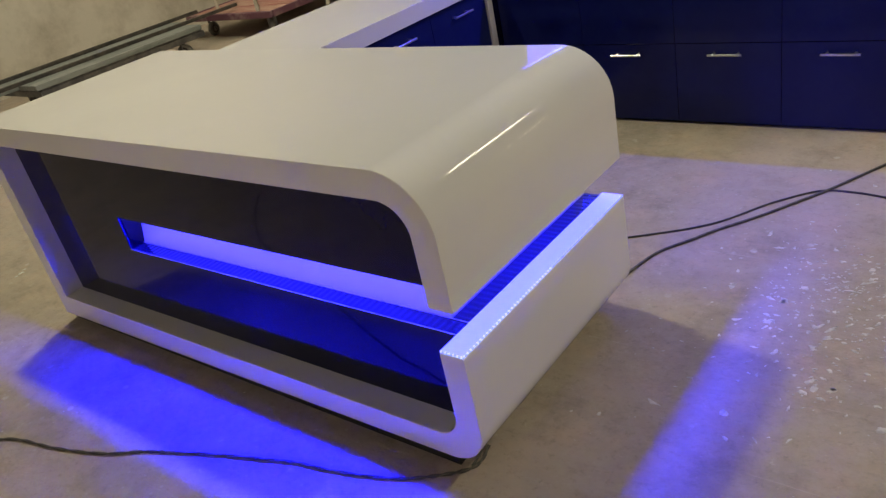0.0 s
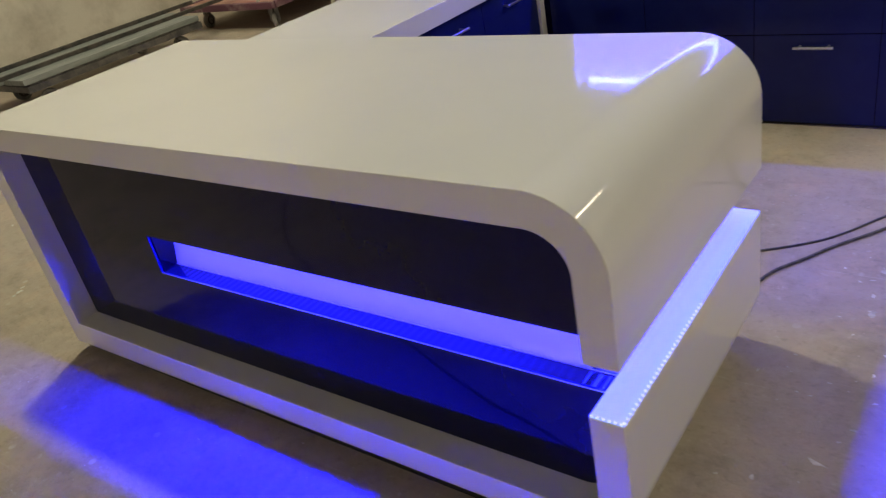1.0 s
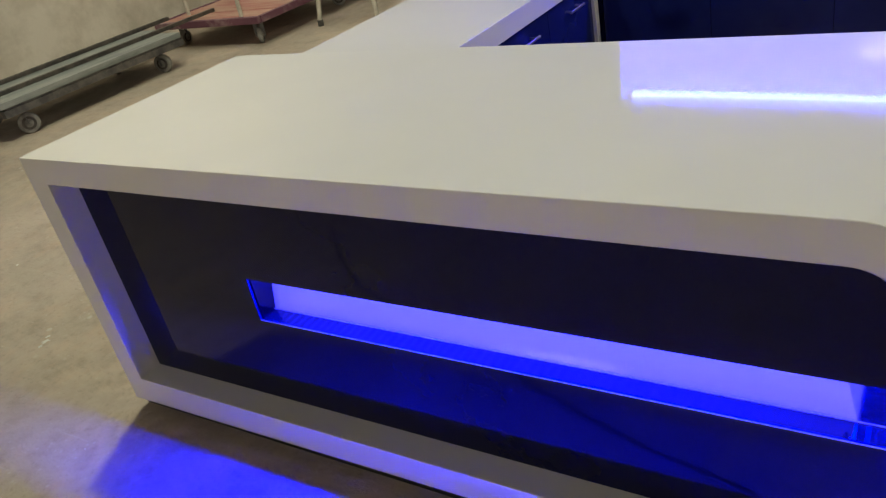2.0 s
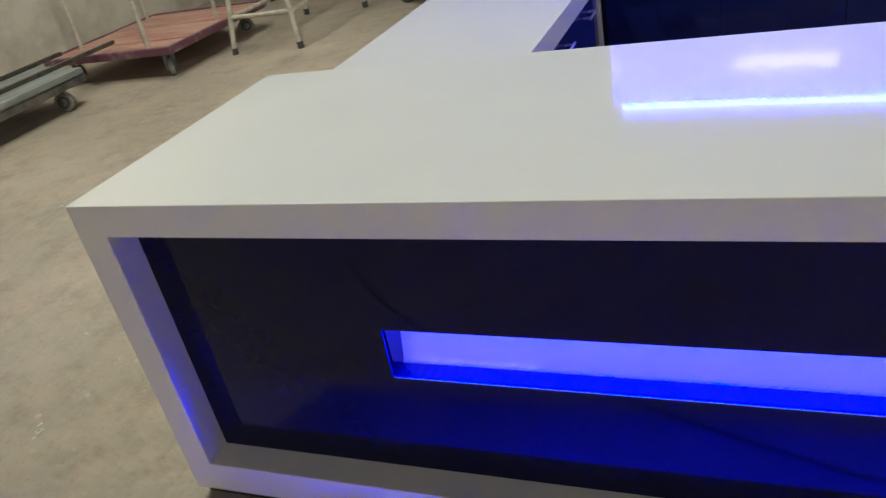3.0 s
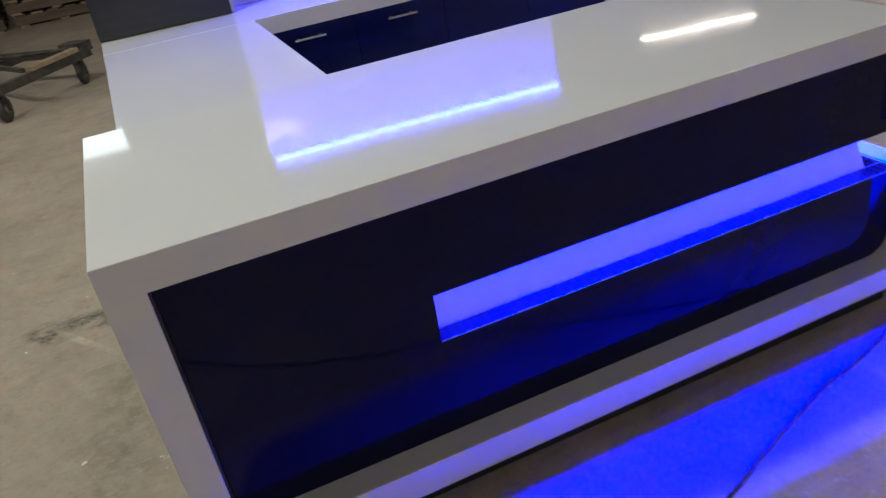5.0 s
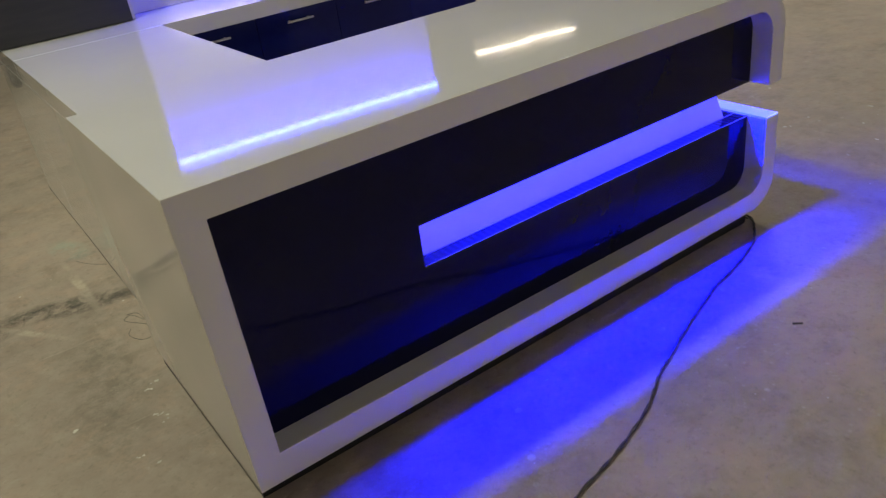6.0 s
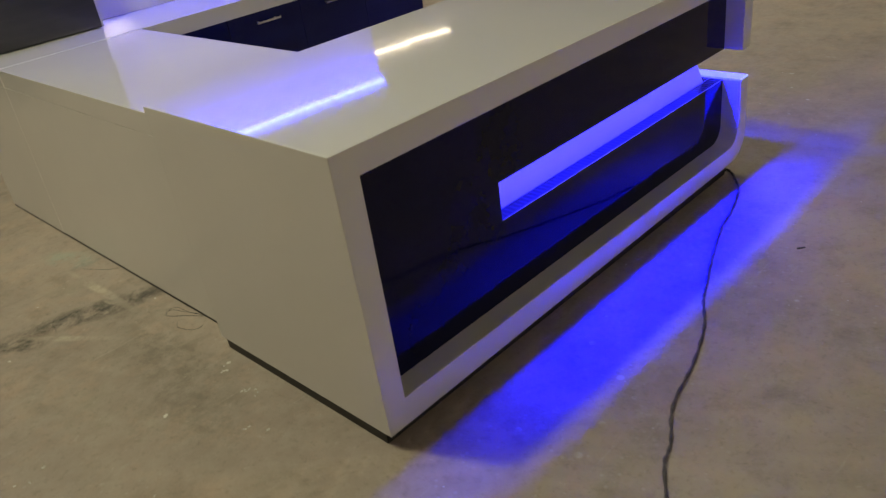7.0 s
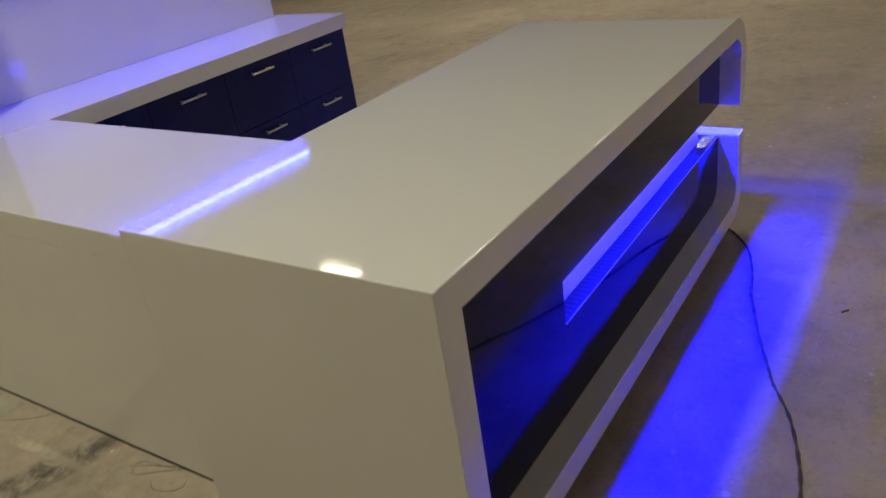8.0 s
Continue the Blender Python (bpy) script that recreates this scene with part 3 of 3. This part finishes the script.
cable([(1.80, 0.10), (1.808, 0.03), (1.745, -0.03), (1.666, -0.079), (1.484, -0.134), (1.366, -0.158), (1.245, -0.198), (1.05, -0.27), (0.966, -0.303), (0.84, -0.37), (0.675, -0.42), (0.517, -0.457), (0.398, -0.512), (0.314, -0.548), (0.12, -0.68), (-0.10, -0.90)], 0.0024, "thin twisted grey cable trailing in front of the desk", True, CORD)
cable([(1.770, 0.74), (1.772, 0.82), (1.784, 0.905), (1.827, 1.05), (1.897, 1.156), (1.977, 1.27), (2.081, 1.409), (2.178, 1.561), (2.315, 1.803), (2.50, 2.12), (2.80, 2.5)], 0.0046, "dark cable running from under the desk")
cable([(1.50, 0.98), (1.689, 1.103), (1.906, 1.255), (2.05, 1.45), (2.156, 1.558), (2.26, 1.575), (2.39, 1.55), (2.75, 1.43)], 0.0035, "thin dark cable curving over the floor")
cable([(1.80, 0.03), (1.783, 0.14), (1.787, 0.25), (1.789, 0.344), (1.781, 0.45), (1.778, 0.60), (1.780, 0.745)], 0.0028, "thin dark cable along the foot of the desk")


# ---- dried lacquer on the floor ----
def splash(bm, x, y, r, rng):
    """One flat ragged drop, a hair thick."""
    n = rng.randint(7, 11)
    rim = []
    turn, long = rng.uniform(0, 3.14), 1.0 + min(rng.expovariate(3.2), 1.1)
    for k in range(n):
        a = 2 * math.pi * k / n
        q = r * rng.uniform(0.35, 1.25)
        u, v = q * long * math.cos(a), q * math.sin(a) / long
        rim.append((x + u * math.cos(turn) - v * math.sin(turn), y + u * math.sin(turn) + v * math.cos(turn)))
    low = [bm.verts.new((px, py, 0.0002)) for px, py in rim]
    high = [bm.verts.new((x + (px - x) * 0.82, y + (py - y) * 0.82, 0.0011)) for px, py in rim]
    bm.faces.new(high)
    for k in range(n):
        bm.faces.new((low[k], low[(k + 1) % n], high[(k + 1) % n], high[k]))


rng = random.Random(5)
drops = bmesh.new()
for cx, cy, spread, count in ((2.34, 1.02, 0.11, 260), (2.40, 0.74, 0.12, 160), (2.37, 1.00, 0.18, 50), (2.30, 0.60, 0.20, 24), (2.10, 0.62, 0.16, 8), (2.50, 0.80, 0.22, 40), (2.65, 1.2, 0.3, 40), (2.3, 0.2, 0.25, 12), (1.4, -0.5, 0.45, 18), (-0.4, 0.8, 0.45, 24), (0.2, -0.7, 0.4, 12), (3.6, 0.6, 1.0, 80), (2.9, -0.6, 0.6, 40), (-1.2, 2.4, 0.8, 40)):
    for _ in range(count):
        splash(drops, rng.gauss(cx, spread), rng.gauss(cy, spread * 1.2), min(0.0012 + rng.expovariate(330), 0.013), rng)
flake = bmesh.new()
for k in range(7):
    splash(flake, -0.637 + rng.gauss(0, 0.018), 0.123 + rng.gauss(0, 0.014), rng.uniform(0.004, 0.012), rng)
for fx, fy in ((-0.035, 0.66), (-0.055, 0.63), (-0.075, 0.50), (-0.06, 0.47), (-0.16, 0.38)):
    for k in range(3):
        splash(drops, fx + rng.gauss(0, 0.008), fy + rng.gauss(0, 0.008), rng.uniform(0.003, 0.007), rng)
single("paint_flake", flake, PALE, (-0.637, 0.123, 0), "small pale crumpled flake lying on concrete", "debris")
single("lacquer_drops", drops, DUST, (2.3, 0.8, 0), "pale dried lacquer drops on the concrete floor", "paint drops", kind="stuff")
chip = bmesh.new()
beam((1.369, -0.407, 0.002), (1.388, -0.424, 0.002), 0.004, 0.004, chip)
single("wood_chip", chip, BLACKSTEEL, (1.378, -0.414, 0), "thin dark splinter lying on the floor", "debris")


def thread(points):
    line = smooth_line([(x, y, 0.0008) for x, y in points], 8)
    single("thread", sweep(line, 0.0007, 5), CABLE, (*points[0], 0), "loose dark thread lying on the concrete floor", "thread", "loose threads")


thread([(0.009, 1.105), (0.041, 1.085), (0.051, 1.014), (0.070, 0.952), (0.034, 1.008), (-0.006, 1.07), (0.020, 1.090), (0.044, 1.035), (0.062, 0.985)])
thread([(-0.005, 1.003), (-0.020, 0.970), (-0.003, 0.921), (0.020, 0.905), (0.038, 0.912)])
thread([(-0.024, 1.67), (0.013, 1.599), (0.060, 1.545)])

# ---- carts and trestle by the wall ----
def caster(parent, x, y, top, r, turn, mat):
    """A swivel castor that stands on the floor under a plate at height top."""
    s, c = math.sin(radians(turn)), math.cos(radians(turn))
    wheel = part("wheel", rod((x - 0.019 * s, y + 0.019 * c, r), (x + 0.019 * s, y - 0.019 * c, r), r, sides=26), mat, parent, "", 0.010)
    part("rim", rod((x - 0.0205 * s, y + 0.0205 * c, r), (x + 0.0205 * s, y - 0.0205 * c, r), r * 0.64, sides=20), BLACKSTEEL, wheel)
    part("hub", rod((x - 0.0235 * s, y + 0.0235 * c, r), (x + 0.0235 * s, y - 0.0235 * c, r), r * 0.40), RUBBER, wheel)
    bm = box(x - 0.04, x + 0.04, y - 0.04, y + 0.04, top - 0.006, top)
    for k in (-1, 1):
        beam((x - k * 0.026 * s - 0.2 * r * c, y + k * 0.026 * c - 0.2 * r * s, top - 0.004), (x - k * 0.026 * s, y + k * 0.026 * c, r * 0.8), 0.03, 0.004, bm)
    part("fork", bm, STEEL, parent)


# low steel cart loaded with boards and profiles
bar_cart = thing("bar_cart", (-3.50, 2.3, 0), "low steel cart on grey castors beside the wall", "cart")
DZ = 0.205
part("deck", box(-3.82, -3.12, 1.62, 3.10, DZ, DZ + 0.012), STEEL, bar_cart, "", 0.002)
for xa in (-3.82, -3.16):
    part("side_rail", box(xa, xa + 0.04, 1.60, 3.12, DZ - 0.05, DZ - 0.001), STEEL, bar_cart, "", 0.003)
for ya in (1.60, 2.34, 3.08):
    part("cross_rail", box(-3.78, -3.16, ya, ya + 0.04, DZ - 0.045, DZ - 0.001), STEEL, bar_cart)
for x, y, a in ((-3.19, 1.76, 62), (-3.21, 2.94, 20), (-3.78, 1.85, 90), (-3.76, 2.92, 110)):
    caster(bar_cart, x, y, DZ - 0.045, 0.069, a, RUBBER)
z = DZ + 0.0125
for xa, w, ya, yb, h, mat, lab in ((-3.78, 0.36, 1.30, 3.05, 0.022, GREYSLAB, "grey-green board stacked on a cart"), (-3.38, 0.27, 1.58, 3.10, 0.038, GREYSLAB, "thick grey board lying on a cart"), (-3.72, 0.30, 1.10, 3.20, 0.018, GREYSLAB, "thin grey board stacked on a cart")):
    zz = z if lab[0:9] != "thin grey" else z + 0.0225
    single("board", box(xa, xa + w, ya, yb, zz, zz + h), mat, (xa + w / 2, 2.3, zz), lab, "board", "boards on the cart", bevel=0.003)
for xa, ya, yb, w, zz in ((-3.36, 0.9, 3.70, 0.034, z + 0.0385), (-3.70, 1.0, 3.50, 0.035, z + 0.041)):
    single("steel_profile", box(xa, xa + w, ya, yb, zz, zz + 0.028), BLACKSTEEL, (xa, 2.2, zz), "long dark steel profile lying on boards", "metal bar", "steel profiles on the cart", bevel=0.003)

# plywood-topped cart with wine red edges
ply_cart = thing("ply_cart", (-3.2, 4.2, 0), "low wooden cart with plywood deck and wine red edges", "cart")
PZ, PX0, PX1, PY0, PY1 = 0.198, -3.88, -2.73, 3.56, 4.84
for k in range(5):
    ya = PY0 + k * (PY1 - PY0) / 5
    part("plank", box(PX0, PX1, ya, ya + (PY1 - PY0) / 5 - 0.004, PZ, PZ + 0.022 + 0.003 * (k % 2)), PLY, ply_cart, "", 0.002)
for a in ((PX0 - 0.03, PX1 + 0.03, PY0 - 0.045, PY0 - 0.001), (PX0 - 0.03, PX1 + 0.03, PY1 + 0.001, PY1 + 0.045), (PX1 + 0.001, PX1 + 0.04, PY0, PY1), (PX0 - 0.04, PX0 - 0.001, PY0, PY1)):
    part("edge_board", box(*a, PZ - 0.025, PZ + 0.030), REDPAINT, ply_cart, "wine red painted edge board", 0.006)
for x, y, a in ((PX1 - 0.075, PY0 + 0.055, 128), (PX1 - 0.12, PY1 - 0.12, 30), (PX0 + 0.12, PY0 + 0.12, 100), (PX0 + 0.12, PY1 - 0.12, 60)):
    caster(ply_cart, x, y, PZ - 0.002, 0.064, a, RUBBER)
for x, y in ((PX0 + 0.10, PY0 + 0.25), (PX1 - 0.21, PY0 + 0.04), (PX1 - 0.10, PY1 - 0.50), (PX0 + 0.10, PY1 - 0.2)):
    part("post", rod((x, y, PZ + 0.02), (x, y, PZ + 1.15), 0.017), IVORY, ply_cart, "ivory painted steel post")


def trestle(x0, x1, y0, y1, top, label):
    """A welded pipe stand: four splayed legs, rails and caps."""
    ob = thing("pipe_trestle", ((x0 + x1) / 2, (y0 + y1) / 2, 0), label, "trestle", "pipe trestles")
    for x in (x0, x1):
        for y in (y0, y1):
            inx = 0.10 if x == x0 else -0.10
            leg = part("leg", rod((x, y, 0.03), (x + inx, y + (0.10 if y == y0 else -0.10), top), 0.019), IVORY, ob)
            part("foot", rod((x, y, 0), (x + inx * 0.06, y, 0.05), 0.024), DARKRUBBER, leg, "dark rubber foot")
    for z in (0.27, top):
        f = 0.10 * z / top
        part("rail", rod((x0 + f, y0 + f, z), (x1 - f, y0 + f, z), 0.016), IVORY, ob)
        part("rail", rod((x0 + f, y1 - f, z), (x1 - f, y1 - f, z), 0.016), IVORY, ob)
        part("side_rail", rod((x1 - f, y0 + f, z), (x1 - f, y1 - f, z), 0.016), IVORY, ob)
        part("side_rail", rod((x0 + f, y0 + f, z), (x0 + f, y1 - f, z), 0.016), IVORY, ob)
    return ob


trestle(-2.53, -1.94, 4.03, 5.20, 0.86, "ivory painted pipe trestle standing beside a cart")

# black steel cart
steel_cart = thing("steel_cart", (-0.9, 5.0, 0), "black steel cart with open frame on dark castors", "cart")
turn_cart = Matrix.Translation((-0.87, 5.13, 0)) @ Matrix.Rotation(radians(-40), 4, "Z")
CW, CL, CZ = 0.62, 0.44, 0.22


def at(x, y, z):
    return turn_cart @ Vector((x, y, z))


for a, b in (((-CW, -CL), (CW, -CL)), ((-CW, CL), (CW, CL)), ((-CW, -CL), (-CW, CL)), ((CW, -CL), (CW, CL)), ((0, -CL), (0, CL))):
    part("frame_bar", beam(at(*a, CZ), at(*b, CZ), 0.05, 0.06), BLACKSTEEL, steel_cart, "", 0.004)
part("brace", beam(at(CW * 0.95, -CL * 0.35, CZ + 0.045), at(-CW * 0.15, CL * 0.25, CZ + 0.045), 0.03, 0.03), BLACKSTEEL, steel_cart, "", 0.003)
part("brace", rod(at(CW, CL * 0.75, CZ + 0.05), at(-CW * 0.6, CL * 0.35, CZ + 0.05), 0.014), BLACKSTEEL, steel_cart)
part("corner_block", beam(at(CW - 0.16, CL - 0.04, CZ + 0.045), at(CW + 0.03, CL - 0.04, CZ + 0.045), 0.13, 0.07), BLACKSTEEL, steel_cart, "", 0.006)
for x, y in ((-CW + 0.07, -CL + 0.06), (CW - 0.07, -CL + 0.06), (-CW + 0.07, CL - 0.06), (CW - 0.07, CL - 0.06)):
    p = at(x, y, 0)
    caster(steel_cart, p.x, p.y, CZ - 0.03, 0.084, 30 + 80 * x, DARKRUBBER)
for s in (-1, 1):
    part("handle_bar", rod(at(-CW, s * CL, CZ), at(-CW * 0.2, s * CL * 0.9, CZ + 0.28), 0.014), BLACKSTEEL, steel_cart)
p, q = at(CW, -CL * 0.30, CZ + 0.0455), at(CW, CL * 0.72, CZ + 0.0455)
single("timber_batten", beam(p, q, 0.06, 0.030), TIMBER, ((p + q) / 2), "pale sawn timber batten lying across a steel cart", "timber", bevel=0.003)

# stacked panels on low dollies along the back
def dolly_stack(x, y, turn, sizes):
    base = Matrix.Translation((x, y, 0)) @ Matrix.Rotation(radians(turn), 4, "Z")
    ob = thing("panel_dolly", (x, y, 0), "low pale dolly on small castors", "dolly", "panel dollies")
    for s in (-1, 1):
        part("rail", beam(base @ Vector((-0.7, s * 0.22, 0.16)), base @ Vector((0.7, s * 0.22, 0.16)), 0.05, 0.06), PALE, ob, "", 0.004)
        part("cross_rail", beam(base @ Vector((s * 0.6, -0.19, 0.16)), base @ Vector((s * 0.6, 0.19, 0.16)), 0.05, 0.05), PALE, ob)
        for k in (-0.55, 0.55):
            p = base @ Vector((k, s * 0.22, 0))
            caster(ob, p.x, p.y, 0.132, 0.05, turn + 40 * s, DARKRUBBER)
    z = 0.1905
    for length, width, h, mat, lab in sizes:
        c = base @ Vector((0, 0, z))
        single("panel", beam(base @ Vector((-length / 2, 0, z + h / 2)), base @ Vector((length / 2, 0, z + h / 2)), width, h), mat, c, lab, "panel", "stacked panels", bevel=0.003)
        z += h + 0.0005


dolly_stack(-2.9, 6.35, 12, ((1.5, 0.6, 0.10, BLUE, "blue panel lying on a low dolly"), (1.4, 0.55, 0.05, BLACKSTEEL, "dark panel lying on a stack"), (1.5, 0.6, 0.04, TIMBER, "pale timber panel lying on a stack"), (1.35, 0.6, 0.16, BLACKSTEEL, "dark thick panel on a stack")))
dolly_stack(-1.75, 7.1, 8, ((1.5, 0.6, 0.03, TIMBER, "pale timber panel lying on a low dolly"), (1.4, 0.5, 0.03, BLACKSTEEL, "thin dark panel lying on a stack")))
dolly_stack(-3.05, 7.9, 4, ((2.4, 0.8, 0.14, BLACKSTEEL, "long dark panel lying on a low dolly"), (2.4, 0.7, 0.04, TIMBER, "long timber panel lying on a stack"), (2.5, 0.75, 0.10, PALE, "pale long panel lying on a stack"), (2.3, 0.7, 0.20, BLACKSTEEL, "dark thick panel on a stack")))


# stacked timber pallets at the back
OLDWOOD = material("old_dark_timber", (0.175, 0.125, 0.092), 0.8, second=(0.105, 0.075, 0.056), scale=3, stretch=(1, 8, 8), bump=0.3)


def pallet():
    ob = thing("pallet", (0, 0, 0), "old brown timber pallet in a stack", "pallet", "stacked pallets")
    for y in (-0.36, 0.0, 0.36):
        part("stringer", box(-0.50, 0.50, y - 0.04, y + 0.04, 0.020, 0.115), OLDWOOD, ob, "", 0.003)
    for k in range(6):
        x = -0.44 + k * 0.176
        part("deck_board", box(x - 0.058, x + 0.058, -0.42, 0.42, 0.1155, 0.136), TIMBER if k % 3 == 1 else OLDWOOD, ob, "", 0.002)
    for x in (-0.42, 0.0, 0.42):
        part("foot_board", box(x - 0.05, x + 0.05, -0.42, 0.42, 0.0, 0.0195), TIMBER, ob, "", 0.002)
    return ob


rng = random.Random(11)
first_pallet = None
for x, y, count in ((-1.50, 9.05, 6), (-0.38, 9.12, 7), (-2.65, 9.2, 5)):
    for k in range(count):
        place = pose(x + rng.uniform(-0.03, 0.03), y + rng.uniform(-0.03, 0.03), k * 0.1365, 0, 0, rng.uniform(-2.5, 2.5))
        if first_pallet is None:
            first_pallet = pallet()
            first_pallet.matrix_basis = place
        else:
            copy_thing(first_pallet, place)
